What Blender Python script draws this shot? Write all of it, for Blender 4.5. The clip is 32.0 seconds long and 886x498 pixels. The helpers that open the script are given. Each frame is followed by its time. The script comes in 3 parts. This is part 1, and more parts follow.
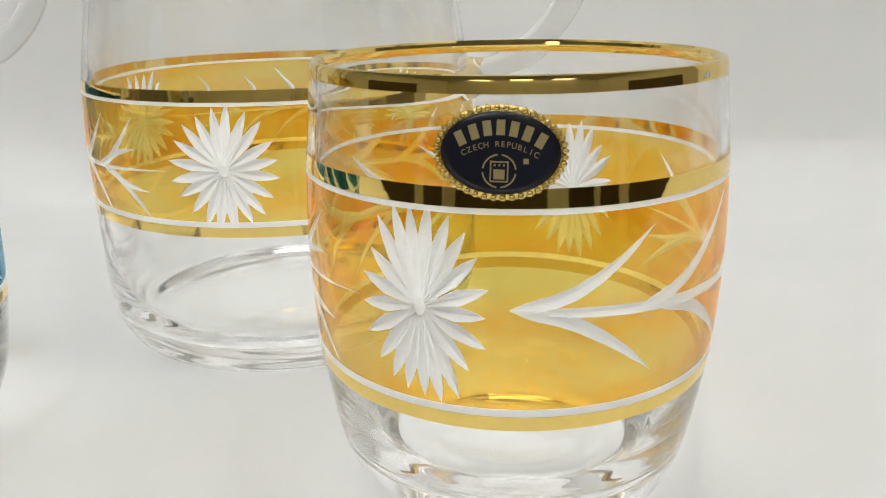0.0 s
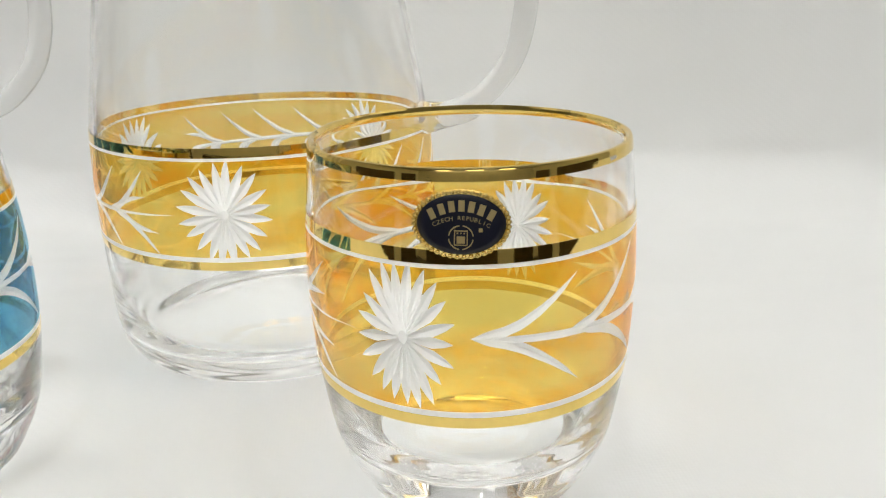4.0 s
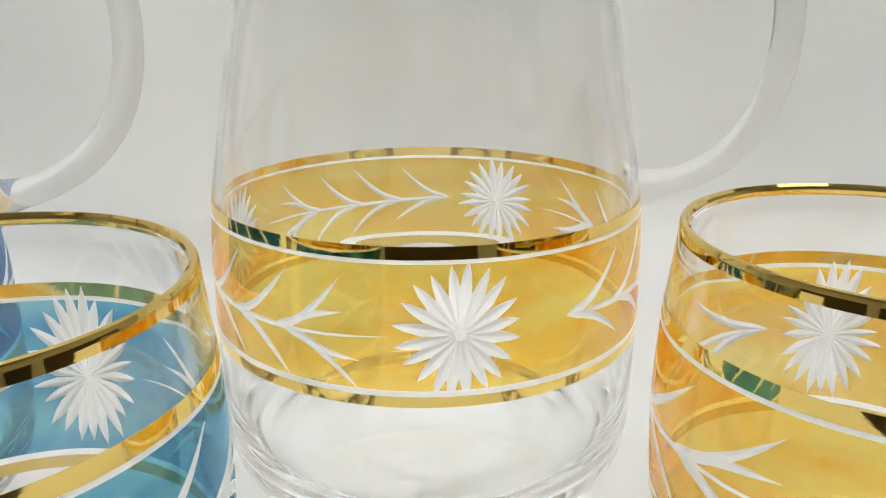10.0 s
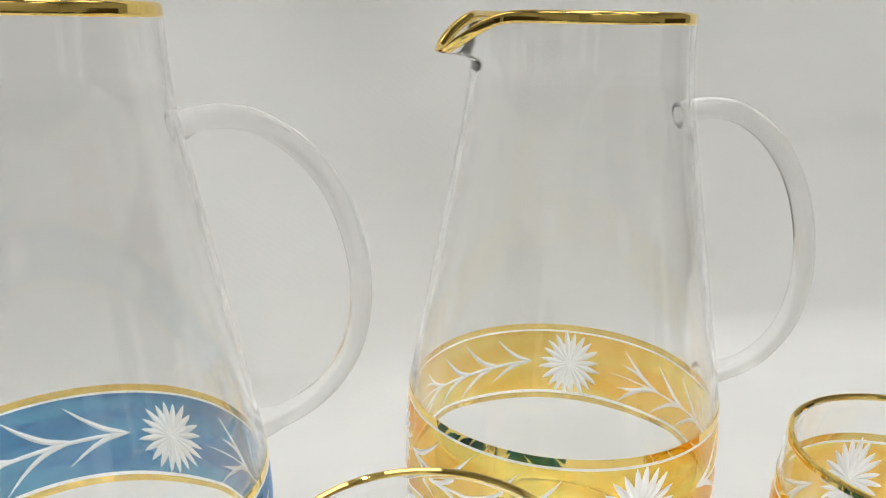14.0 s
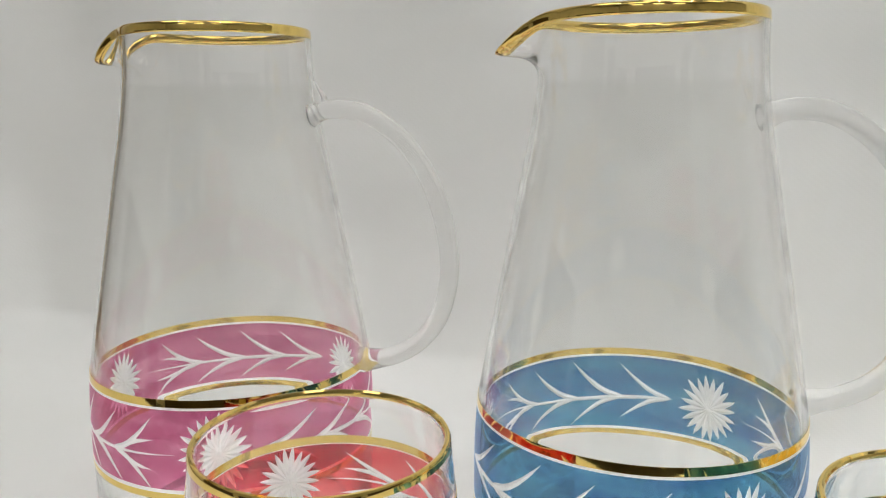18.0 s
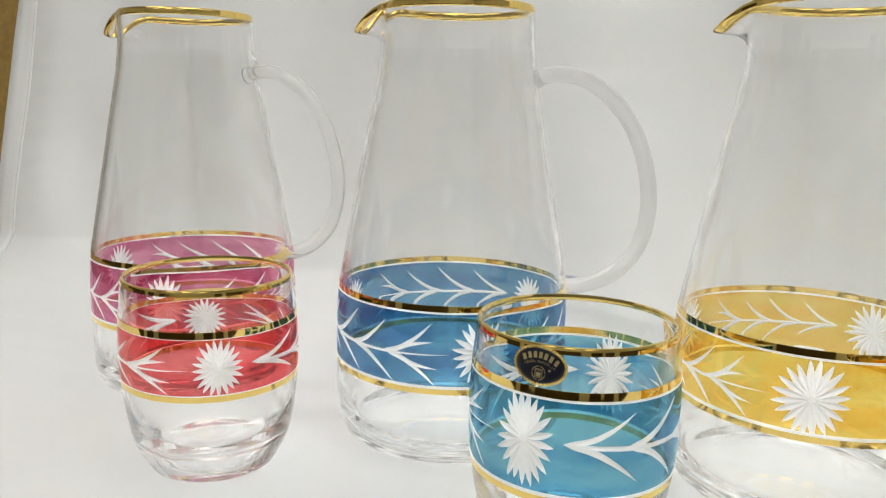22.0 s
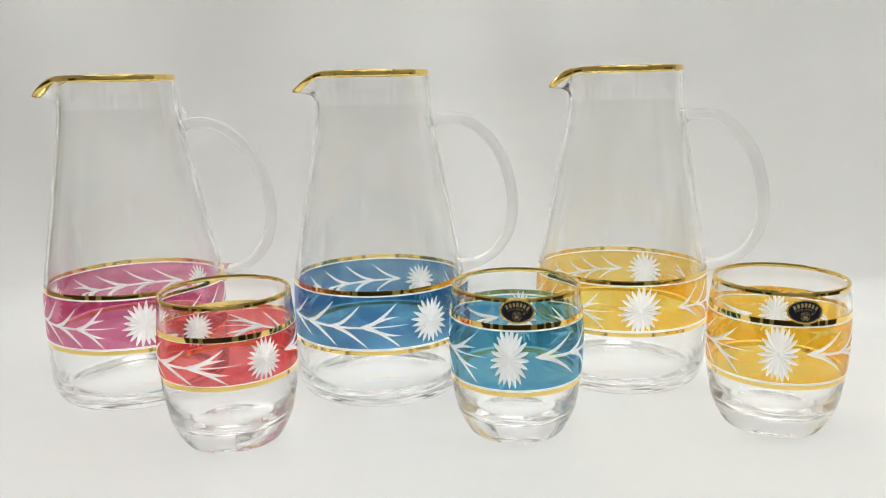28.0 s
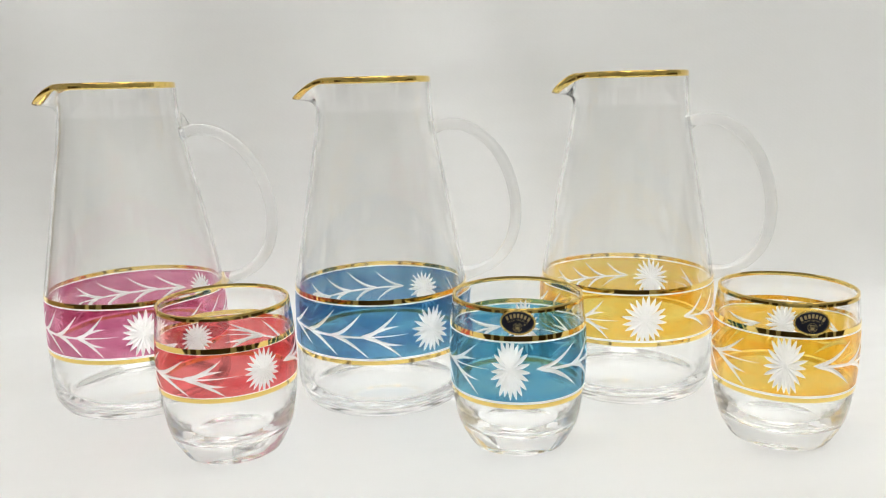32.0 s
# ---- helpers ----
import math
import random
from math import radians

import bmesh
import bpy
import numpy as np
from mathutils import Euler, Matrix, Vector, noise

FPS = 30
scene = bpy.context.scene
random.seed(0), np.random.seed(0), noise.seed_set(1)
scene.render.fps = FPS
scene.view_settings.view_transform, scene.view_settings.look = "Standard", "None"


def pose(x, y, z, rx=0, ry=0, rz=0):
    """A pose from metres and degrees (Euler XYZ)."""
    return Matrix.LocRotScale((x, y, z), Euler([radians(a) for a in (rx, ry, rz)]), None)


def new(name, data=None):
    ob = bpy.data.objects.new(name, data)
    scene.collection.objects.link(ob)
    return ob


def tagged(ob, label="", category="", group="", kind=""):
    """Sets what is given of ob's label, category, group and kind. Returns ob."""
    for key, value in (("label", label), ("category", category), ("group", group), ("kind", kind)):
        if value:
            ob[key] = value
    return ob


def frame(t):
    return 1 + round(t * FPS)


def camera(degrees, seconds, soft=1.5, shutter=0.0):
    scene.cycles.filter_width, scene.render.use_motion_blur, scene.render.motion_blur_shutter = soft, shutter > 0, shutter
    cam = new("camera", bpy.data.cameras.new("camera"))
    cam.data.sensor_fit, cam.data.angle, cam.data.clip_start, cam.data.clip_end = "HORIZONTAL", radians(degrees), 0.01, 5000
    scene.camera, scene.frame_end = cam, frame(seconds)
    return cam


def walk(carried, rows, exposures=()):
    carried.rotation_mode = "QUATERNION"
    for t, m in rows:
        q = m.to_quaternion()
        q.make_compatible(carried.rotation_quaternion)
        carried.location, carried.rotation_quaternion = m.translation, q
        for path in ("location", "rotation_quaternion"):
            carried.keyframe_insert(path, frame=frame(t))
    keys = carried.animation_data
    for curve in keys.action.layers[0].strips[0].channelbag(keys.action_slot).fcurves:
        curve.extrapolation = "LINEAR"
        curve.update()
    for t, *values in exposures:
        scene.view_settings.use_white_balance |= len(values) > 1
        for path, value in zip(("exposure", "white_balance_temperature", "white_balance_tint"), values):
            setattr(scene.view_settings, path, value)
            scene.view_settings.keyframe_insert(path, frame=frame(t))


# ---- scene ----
from mathutils.geometry import delaunay_2d_cdt

# ---- camera ----
cam = camera(59.24, 32.0, soft=1.25)
ROWS = [
    (0, 0.2348, -0.2225, 0.1061, 71.28, 1.02, -1.92),
    (0.5, 0.2343, -0.2146, 0.1038, 71.06, 0.90, -2.52),
    (1, 0.2356, -0.2142, 0.1016, 71.05, 0.94, -2.73),
    (1.5, 0.2366, -0.2129, 0.0982, 71.09, 1.02, -2.87),
    (2, 0.2370, -0.2144, 0.0983, 71.05, 0.93, -3.42),
    (2.5, 0.2356, -0.2175, 0.1002, 71.00, 0.91, -3.71),
    (3, 0.2389, -0.2340, 0.1126, 70.96, 0.95, -3.54),
    (3.5, 0.2308, -0.2510, 0.1285, 70.41, 0.89, -4.71),
    (5.5, 0.2284, -0.2617, 0.1323, 70.48, 1.76, -6.67),
    (6, 0.2289, -0.2610, 0.1304, 70.51, 1.43, -7.27),
    (6.5, 0.2150, -0.2541, 0.1260, 70.61, 0.92, -8.27),
    (7, 0.1999, -0.2395, 0.1209, 70.91, 0.67, -9.56),
    (7.5, 0.1779, -0.2254, 0.1261, 70.67, 0.95, -11.44),
    (8, 0.1660, -0.1991, 0.1204, 71.31, 0.80, -11.51),
    (8.5, 0.1501, -0.1847, 0.1165, 71.34, 0.28, -12.35),
    (9, 0.1429, -0.1773, 0.1173, 71.55, 0.28, -13.17),
    (9.5, 0.1405, -0.1765, 0.1260, 71.69, 0.39, -13.62),
    (10, 0.1372, -0.1757, 0.1347, 71.91, 0.08, -14.59),
    (10.5, 0.1284, -0.1854, 0.1439, 71.44, -0.09, -16.07),
    (11, 0.1163, -0.1817, 0.1405, 71.87, 0.29, -18.47),
    (11.5, 0.0865, -0.1813, 0.1525, 70.16, 0.57, -21.26),
    (12, 0.0676, -0.1748, 0.1451, 71.61, 0.05, -24.17),
    (12.5, 0.0545, -0.1812, 0.1537, 71.99, -0.20, -25.61),
    (13, 0.0431, -0.1861, 0.1797, 72.16, -0.56, -26.15),
    (13.5, 0.0364, -0.1936, 0.1991, 72.99, -0.66, -25.67),
    (14, 0.0200, -0.1986, 0.2223, 73.60, -0.89, -25.02),
    (14.5, 0.0037, -0.2081, 0.2443, 74.16, -1.10, -22.72),
    (15, -0.0102, -0.2262, 0.2524, 75.38, -0.57, -18.68),
    (15.5, -0.0374, -0.2250, 0.2634, 75.24, -0.68, -14.32),
    (17.5, -0.0315, -0.2444, 0.2092, 78.60, 0.92, 7.69),
    (18, -0.0113, -0.2465, 0.1945, 79.35, 0.19, 11.09),
    (18.5, 0.0100, -0.2651, 0.1909, 79.99, -0.65, 13.52),
    (19, 0.0303, -0.2844, 0.1842, 80.15, -1.06, 15.00),
    (19.5, 0.0510, -0.2968, 0.1757, 80.11, -1.13, 16.38),
    (20, 0.0693, -0.3014, 0.1714, 80.01, -1.19, 17.10),
    (20.5, 0.0846, -0.3099, 0.1731, 79.88, -1.03, 17.49),
    (21, 0.0969, -0.3212, 0.1813, 79.60, -0.89, 17.61),
    (21.5, 0.1128, -0.3368, 0.1815, 79.22, -0.97, 17.70),
    (22, 0.1235, -0.3521, 0.1789, 78.99, -1.30, 17.02),
    (22.5, 0.1368, -0.3646, 0.1808, 78.79, -1.34, 16.27),
    (23, 0.1495, -0.3787, 0.1844, 78.71, -1.77, 14.30),
    (23.5, 0.1476, -0.4053, 0.1895, 78.70, -2.02, 11.90),
    (24, 0.1312, -0.4203, 0.1814, 79.07, -2.33, 5.54),
    (24.5, 0.0809, -0.4327, 0.1855, 78.70, -0.68, -2.09),
    (25, 0.0316, -0.4496, 0.1903, 78.76, 1.10, -7.03),
    (25.5, -0.0014, -0.4685, 0.1937, 78.77, 0.51, -9.07),
    (26, -0.0156, -0.4747, 0.1952, 79.17, 0.11, -8.96),
    (26.5, -0.0259, -0.4885, 0.1965, 79.20, 0.17, -8.42),
    (28.5, -0.0087, -0.5198, 0.2160, 78.21, 1.23, -6.61),
    (29, -0.0100, -0.5291, 0.2181, 78.46, 1.25, -6.51),
    (29.5, -0.0109, -0.5376, 0.2235, 78.66, 1.26, -6.48),
    (30, -0.0072, -0.5457, 0.2215, 79.09, 1.25, -6.40),
    (30.5, -0.0047, -0.5430, 0.2237, 78.87, 1.21, -6.61),
    (31, -0.0027, -0.5337, 0.2210, 78.73, 1.25, -6.53),
    (31.5, -0.0042, -0.5131, 0.2160, 78.40, 1.21, -6.44),
    (32, -0.0035, -0.5064, 0.2171, 78.33, 1.29, -6.04),
]
EXPOSURES = [(0, -0.05), (1, 0.13), (2, 0.22), (3, 0.18), (6, -0.09), (9, -0.01), (12, -0.04), (14, -0.01), (15, -0.08), (18, -0.09), (20, 0.01), (23, 0.13), (24, 0.14), (26, 0.2), (29, 0.13), (32, 0.24)]
LIFT = 0.0030   # the height of the vessels' own zero over the cloth
walk(cam, [(t, pose(x, y, z + LIFT, rx, ry, rz)) for t, x, y, z, rx, ry, rz in ROWS], EXPOSURES)

# ---- world and light ----
scene.cycles.max_bounces, scene.cycles.transmission_bounces, scene.cycles.transparent_max_bounces = 32, 32, 32
scene.cycles.glossy_bounces, scene.cycles.diffuse_bounces = 24, 6
world = bpy.data.worlds.new("showroom_world")
scene.world = world
world.use_nodes = True
world.node_tree.nodes["Background"].inputs[0].default_value = (0.80, 0.82, 0.86, 1)
world.node_tree.nodes["Background"].inputs[1].default_value = 0.02

PANEL_GLOW, SPOT_GLOW = 2.6, 800.0


# ---- materials ----
def material(name):
    m = bpy.data.materials.new(name)
    m.use_nodes = True
    nt = m.node_tree
    nt.nodes.clear()
    return m, nt, nt.nodes.new("ShaderNodeOutputMaterial")


def node(nt, kind, **inputs):
    n = nt.nodes.new(kind)
    for key, value in inputs.items():
        key = int(key[1:]) if key[0] == "i" and key[1:].isdigit() else key.replace("_", " ")
        n.inputs[key].default_value = value
    return n


def principled(name, colour, rough=0.5, metal=0.0, bump=0.0, scale=200.0, spread=0.06, sheen=0.0, coat=0.0):
    """A plain surface with fine variation of tone, gloss and relief at two scales."""
    m, nt, out = material(name)
    b = node(nt, "ShaderNodeBsdfPrincipled", Roughness=rough, Metallic=metal)
    b.inputs["Sheen Weight"].default_value = sheen
    b.inputs["Coat Weight"].default_value = coat
    tc = nt.nodes.new("ShaderNodeTexCoord")
    n1 = node(nt, "ShaderNodeTexNoise", Scale=scale, Detail=4.0)
    n2 = node(nt, "ShaderNodeTexNoise", Scale=scale * 0.07, Detail=2.0)
    nt.links.new(tc.outputs["Object"], n1.inputs["Vector"])
    nt.links.new(tc.outputs["Object"], n2.inputs["Vector"])
    add = nt.nodes.new("ShaderNodeMath")
    add.operation = "ADD"
    nt.links.new(n1.outputs["Fac"], add.inputs[0])
    nt.links.new(n2.outputs["Fac"], add.inputs[1])
    ramp = node(nt, "ShaderNodeMapRange", From_Min=0.6, From_Max=1.4)
    nt.links.new(add.outputs[0], ramp.inputs["Value"])
    mix = nt.nodes.new("ShaderNodeMix")
    mix.data_type = "RGBA"
    mix.inputs["A"].default_value = (*[c * (1 - spread) for c in colour], 1)
    mix.inputs["B"].default_value = (*[min(1, c * (1 + spread)) for c in colour], 1)
    nt.links.new(ramp.outputs[0], mix.inputs["Factor"])
    nt.links.new(mix.outputs["Result"], b.inputs["Base Color"])
    if bump:
        bp = node(nt, "ShaderNodeBump", Strength=bump, Distance=0.001)
        nt.links.new(n1.outputs["Fac"], bp.inputs["Height"])
        nt.links.new(bp.outputs[0], b.inputs["Normal"])
    nt.links.new(b.outputs[0], out.inputs[0])
    return m


def glass(name, tint=(1, 1, 1), ior=1.48, whitening=0.0):
    """Blown clear glass with faint waviness; a share of plain white can stand in for caught light."""
    m, nt, out = material(name)
    g = node(nt, "ShaderNodeBsdfGlass", Color=(*tint, 1), Roughness=0.0, IOR=ior)
    tc = nt.nodes.new("ShaderNodeTexCoord")
    n1 = node(nt, "ShaderNodeTexNoise", Scale=24.0, Detail=0.0)
    bp = node(nt, "ShaderNodeBump", Strength=0.0006, Distance=0.0015)
    nt.links.new(tc.outputs["Object"], n1.inputs["Vector"])
    nt.links.new(n1.outputs["Fac"], bp.inputs["Height"])
    nt.links.new(bp.outputs[0], g.inputs["Normal"])
    white_fill = node(nt, "ShaderNodeBsdfDiffuse", Color=(0.85, 0.85, 0.84, 1))
    mix = node(nt, "ShaderNodeMixShader", i0=whitening)
    nt.links.new(g.outputs[0], mix.inputs[1])
    nt.links.new(white_fill.outputs[0], mix.inputs[2])
    nt.links.new(mix.outputs[0], out.inputs[0])
    return m


def stain(name, deep, pale, lustre, haze=0.05):
    """A see-through lustre stain on glass: it filters what is behind it, and shines a little in its own tint."""
    m, nt, out = material(name)
    tc = nt.nodes.new("ShaderNodeTexCoord")
    n1 = node(nt, "ShaderNodeTexNoise", Scale=26.0, Detail=3.0)
    n2 = node(nt, "ShaderNodeTexNoise", Scale=400.0, Detail=2.0)
    mp = node(nt, "ShaderNodeMapping", Scale=(0.6, 0.6, 3.0))
    nt.links.new(tc.outputs["Object"], mp.inputs["Vector"])
    nt.links.new(mp.outputs[0], n1.inputs["Vector"])
    nt.links.new(tc.outputs["Object"], n2.inputs["Vector"])
    add = node(nt, "ShaderNodeMath", i1=0.25)
    add.operation = "MULTIPLY_ADD"
    nt.links.new(n2.outputs["Fac"], add.inputs[0])
    nt.links.new(n1.outputs["Fac"], add.inputs[2])
    ramp = node(nt, "ShaderNodeMapRange", From_Min=0.50, From_Max=0.75)
    nt.links.new(add.outputs[0], ramp.inputs["Value"])
    mix = nt.nodes.new("ShaderNodeMix")
    mix.data_type = "RGBA"
    mix.inputs["A"].default_value = (*deep, 1)
    mix.inputs["B"].default_value = (*pale, 1)
    nt.links.new(ramp.outputs[0], mix.inputs["Factor"])
    clear = nt.nodes.new("ShaderNodeBsdfTransparent")
    nt.links.new(mix.outputs["Result"], clear.inputs[0])
    through_light = node(nt, "ShaderNodeBsdfTranslucent")
    nt.links.new(mix.outputs["Result"], through_light.inputs[0])
    bounced = node(nt, "ShaderNodeBsdfDiffuse")
    nt.links.new(mix.outputs["Result"], bounced.inputs[0])
    body = node(nt, "ShaderNodeMixShader", i0=0.5)
    nt.links.new(through_light.outputs[0], body.inputs[1])
    nt.links.new(bounced.outputs[0], body.inputs[2])
    thick = node(nt, "ShaderNodeMixShader", i0=haze)
    nt.links.new(clear.outputs[0], thick.inputs[1])
    nt.links.new(body.outputs[0], thick.inputs[2])
    shine = node(nt, "ShaderNodeBsdfGlossy", Color=(*lustre, 1), Roughness=0.04)
    facing = node(nt, "ShaderNodeLayerWeight", Blend=0.5)
    power = node(nt, "ShaderNodeMath", i1=3.2)
    power.operation = "POWER"
    nt.links.new(facing.outputs["Facing"], power.inputs[0])
    gloss = node(nt, "ShaderNodeMath", i1=0.60, i2=0.05)
    gloss.operation = "MULTIPLY_ADD"
    nt.links.new(power.outputs[0], gloss.inputs[0])
    top = nt.nodes.new("ShaderNodeMixShader")
    nt.links.new(gloss.outputs[0], top.inputs[0])
    nt.links.new(thick.outputs[0], top.inputs[1])
    nt.links.new(shine.outputs[0], top.inputs[2])
    nt.links.new(top.outputs[0], out.inputs[0])
    return m


def shade_film(name, colour):
    """An added film that dims and shades in place of the shadowless glass: a little tint, and a mirror-like share at a
    slant.
    """
    m, nt, out = material(name)
    c = node(nt, "ShaderNodeBsdfTransparent", Color=(*colour, 1))
    g = node(nt, "ShaderNodeBsdfGlossy", Color=(1, 1, 1, 1), Roughness=0.03)
    facing = node(nt, "ShaderNodeLayerWeight", Blend=0.5)
    power = node(nt, "ShaderNodeMath", i1=5.0)
    power.operation = "POWER"
    nt.links.new(facing.outputs["Facing"], power.inputs[0])
    slant = node(nt, "ShaderNodeMath", i1=0.45)
    slant.operation = "MULTIPLY"
    nt.links.new(power.outputs[0], slant.inputs[0])
    mix = nt.nodes.new("ShaderNodeMixShader")
    nt.links.new(slant.outputs[0], mix.inputs[0])
    nt.links.new(c.outputs[0], mix.inputs[1])
    nt.links.new(g.outputs[0], mix.inputs[2])
    nt.links.new(mix.outputs[0], out.inputs[0])
    return m


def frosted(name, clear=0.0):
    """Wheel-cut matt glass: white, lets some light through, shaded brighter than its faces are lit; clear: how much of
    what is behind shows.
    """
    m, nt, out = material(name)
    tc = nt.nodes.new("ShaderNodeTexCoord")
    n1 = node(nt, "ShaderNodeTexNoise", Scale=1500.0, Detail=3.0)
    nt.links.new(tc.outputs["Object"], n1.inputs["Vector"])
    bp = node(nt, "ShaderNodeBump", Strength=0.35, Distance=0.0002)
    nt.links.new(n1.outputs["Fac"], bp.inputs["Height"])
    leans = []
    for up in (0.45, -0.45):   # normals bent up and down to gather overhead light and brighten the cuts
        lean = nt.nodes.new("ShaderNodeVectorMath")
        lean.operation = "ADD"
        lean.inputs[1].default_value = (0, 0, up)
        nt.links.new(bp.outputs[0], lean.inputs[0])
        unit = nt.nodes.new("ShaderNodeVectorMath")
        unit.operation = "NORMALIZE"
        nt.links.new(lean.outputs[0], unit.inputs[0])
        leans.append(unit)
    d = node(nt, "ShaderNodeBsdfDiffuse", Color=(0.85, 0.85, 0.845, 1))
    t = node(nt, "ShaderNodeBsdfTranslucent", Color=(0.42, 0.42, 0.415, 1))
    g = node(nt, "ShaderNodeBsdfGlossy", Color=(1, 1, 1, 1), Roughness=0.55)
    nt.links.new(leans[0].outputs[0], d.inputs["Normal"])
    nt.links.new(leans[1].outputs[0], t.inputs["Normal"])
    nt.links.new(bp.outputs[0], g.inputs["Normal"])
    # summed, not mixed: the two colours pass full white to lift the cuts
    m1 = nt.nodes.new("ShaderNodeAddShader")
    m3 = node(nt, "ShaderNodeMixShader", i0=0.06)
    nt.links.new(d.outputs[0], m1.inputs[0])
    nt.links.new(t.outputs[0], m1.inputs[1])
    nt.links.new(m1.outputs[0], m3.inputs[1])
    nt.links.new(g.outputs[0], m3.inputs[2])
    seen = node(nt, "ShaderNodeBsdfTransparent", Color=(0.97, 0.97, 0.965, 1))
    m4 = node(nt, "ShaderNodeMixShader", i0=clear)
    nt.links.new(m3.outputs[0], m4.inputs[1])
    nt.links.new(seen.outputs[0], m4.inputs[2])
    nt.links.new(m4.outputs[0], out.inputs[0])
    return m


def cloth(name):
    """White woven satin-finish cloth: fine threads both ways and soft unevenness."""
    m, nt, out = material(name)
    b = node(nt, "ShaderNodeBsdfPrincipled", Roughness=0.62)
    b.inputs["Sheen Weight"].default_value = 0.15
    tc = nt.nodes.new("ShaderNodeTexCoord")
    h = None
    for axis in ("X", "Y"):
        w = node(nt, "ShaderNodeTexWave", Scale=260.0, Distortion=0.6, Detail=1.0)
        w.bands_direction = axis
        nt.links.new(tc.outputs["UV"], w.inputs["Vector"])
        if h is None:
            h = w.outputs["Fac"]
        else:
            mx = nt.nodes.new("ShaderNodeMath")
            mx.operation = "ADD"
            nt.links.new(h, mx.inputs[0])
            nt.links.new(w.outputs["Fac"], mx.inputs[1])
            h = mx.outputs[0]
    twill = node(nt, "ShaderNodeTexWave", Scale=150.0, Distortion=0.8, Detail=1.0)
    twill.bands_direction = "DIAGONAL"
    nt.links.new(tc.outputs["UV"], twill.inputs["Vector"])
    rib = nt.nodes.new("ShaderNodeMath")
    rib.operation = "ADD"
    nt.links.new(h, rib.inputs[0])
    nt.links.new(twill.outputs["Fac"], rib.inputs[1])
    stretch = node(nt, "ShaderNodeMapping", Rotation=(0, 0, 0.6), Scale=(5.0, 13.0, 5.0))
    nt.links.new(tc.outputs["UV"], stretch.inputs["Vector"])
    crease = node(nt, "ShaderNodeTexNoise", Scale=1.0, Detail=2.0)
    nt.links.new(stretch.outputs[0], crease.inputs["Vector"])
    soft_relief = node(nt, "ShaderNodeBump", Strength=0.55, Distance=0.012)
    nt.links.new(crease.outputs["Fac"], soft_relief.inputs["Height"])
    bp = node(nt, "ShaderNodeBump", Strength=0.045, Distance=0.0003)
    nt.links.new(rib.outputs[0], bp.inputs["Height"])
    nt.links.new(soft_relief.outputs[0], bp.inputs["Normal"])
    n2 = node(nt, "ShaderNodeTexNoise", Scale=7.0, Detail=3.0)
    nt.links.new(tc.outputs["Object"], n2.inputs["Vector"])
    mix = nt.nodes.new("ShaderNodeMix")
    mix.data_type = "RGBA"
    mix.inputs["A"].default_value = (0.80, 0.80, 0.788, 1)
    mix.inputs["B"].default_value = (0.86, 0.86, 0.856, 1)
    nt.links.new(n2.outputs["Fac"], mix.inputs["Factor"])
    nt.links.new(mix.outputs["Result"], b.inputs["Base Color"])
    nt.links.new(bp.outputs[0], b.inputs["Normal"])
    nt.links.new(b.outputs[0], out.inputs[0])
    return m


def glow(name, colour, strength):
    m, nt, out = material(name)
    e = node(nt, "ShaderNodeEmission", Color=(*colour, 1), Strength=strength)
    nt.links.new(e.outputs[0], out.inputs[0])
    return m


CLEAR = glass("clear_glass")
# white mixed into the handle rod in place of bright refracted light
ROD = glass("drawn_glass_rod", whitening=0.13)
GOLD = principled("burnished_gold", (0.92, 0.68, 0.21), 0.045, 1.0, bump=0.008, scale=600, spread=0.05)
SHADE_FILM = shade_film("added_shade_film", (0.975, 0.977, 0.973))
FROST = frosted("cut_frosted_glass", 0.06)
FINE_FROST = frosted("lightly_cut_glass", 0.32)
AMBER = stain("amber_stain", (1.0, 0.56, 0.05), (1.0, 0.785, 0.19), (1.0, 0.86, 0.80), 0.07)
BLUE = stain("blue_stain", (0.050, 0.18, 0.44), (0.135, 0.39, 0.60), (0.70, 0.80, 1.0))
TEAL = stain("teal_stain", (0.06, 0.32, 0.56), (0.21, 0.54, 0.68), (0.70, 0.95, 1.0))
PINK = stain("pink_stain", (0.60, 0.10, 0.26), (0.82, 0.29, 0.46), (1.0, 0.75, 0.90))
RED = stain("red_stain", (0.82, 0.072, 0.085), (0.95, 0.23, 0.235), (1.0, 0.75, 0.70))
CLOTH = cloth("white_cloth")
NAVY = principled("navy_label_print", (0.005, 0.006, 0.018), 0.32, bump=0.05, scale=900)
FOIL = principled("gold_foil", (0.80, 0.60, 0.20), 0.22, 1.0, bump=0.1, scale=900)
PRINT = principled("gold_print", (0.62, 0.50, 0.24), 0.35, 0.6, scale=900)
THREAD = principled("hem_thread", (0.62, 0.61, 0.58), 0.8, bump=0.3, scale=900)
WOOD = principled("brown_wood", (0.42, 0.27, 0.08), 0.45, bump=0.2, scale=90, spread=0.3)
TABLE_WOOD = principled("table_wood", (0.32, 0.22, 0.13), 0.5, bump=0.2, scale=60, spread=0.25)
REFLECT_DARK = principled("dark_for_reflections", (0.095, 0.066, 0.034), 0.7, bump=0.1, scale=60, spread=0.2)
WALL_PALE = principled("pale_wall_paint", (0.78, 0.76, 0.72), 0.7, bump=0.1, scale=60, spread=0.08)
CEILING = principled("ceiling_paint", (0.62, 0.61, 0.59), 0.8, bump=0.1, scale=60)
FLOOR_TILE = principled("floor_tile", (0.06, 0.05, 0.038), 0.45, bump=0.1, scale=30, spread=0.1)
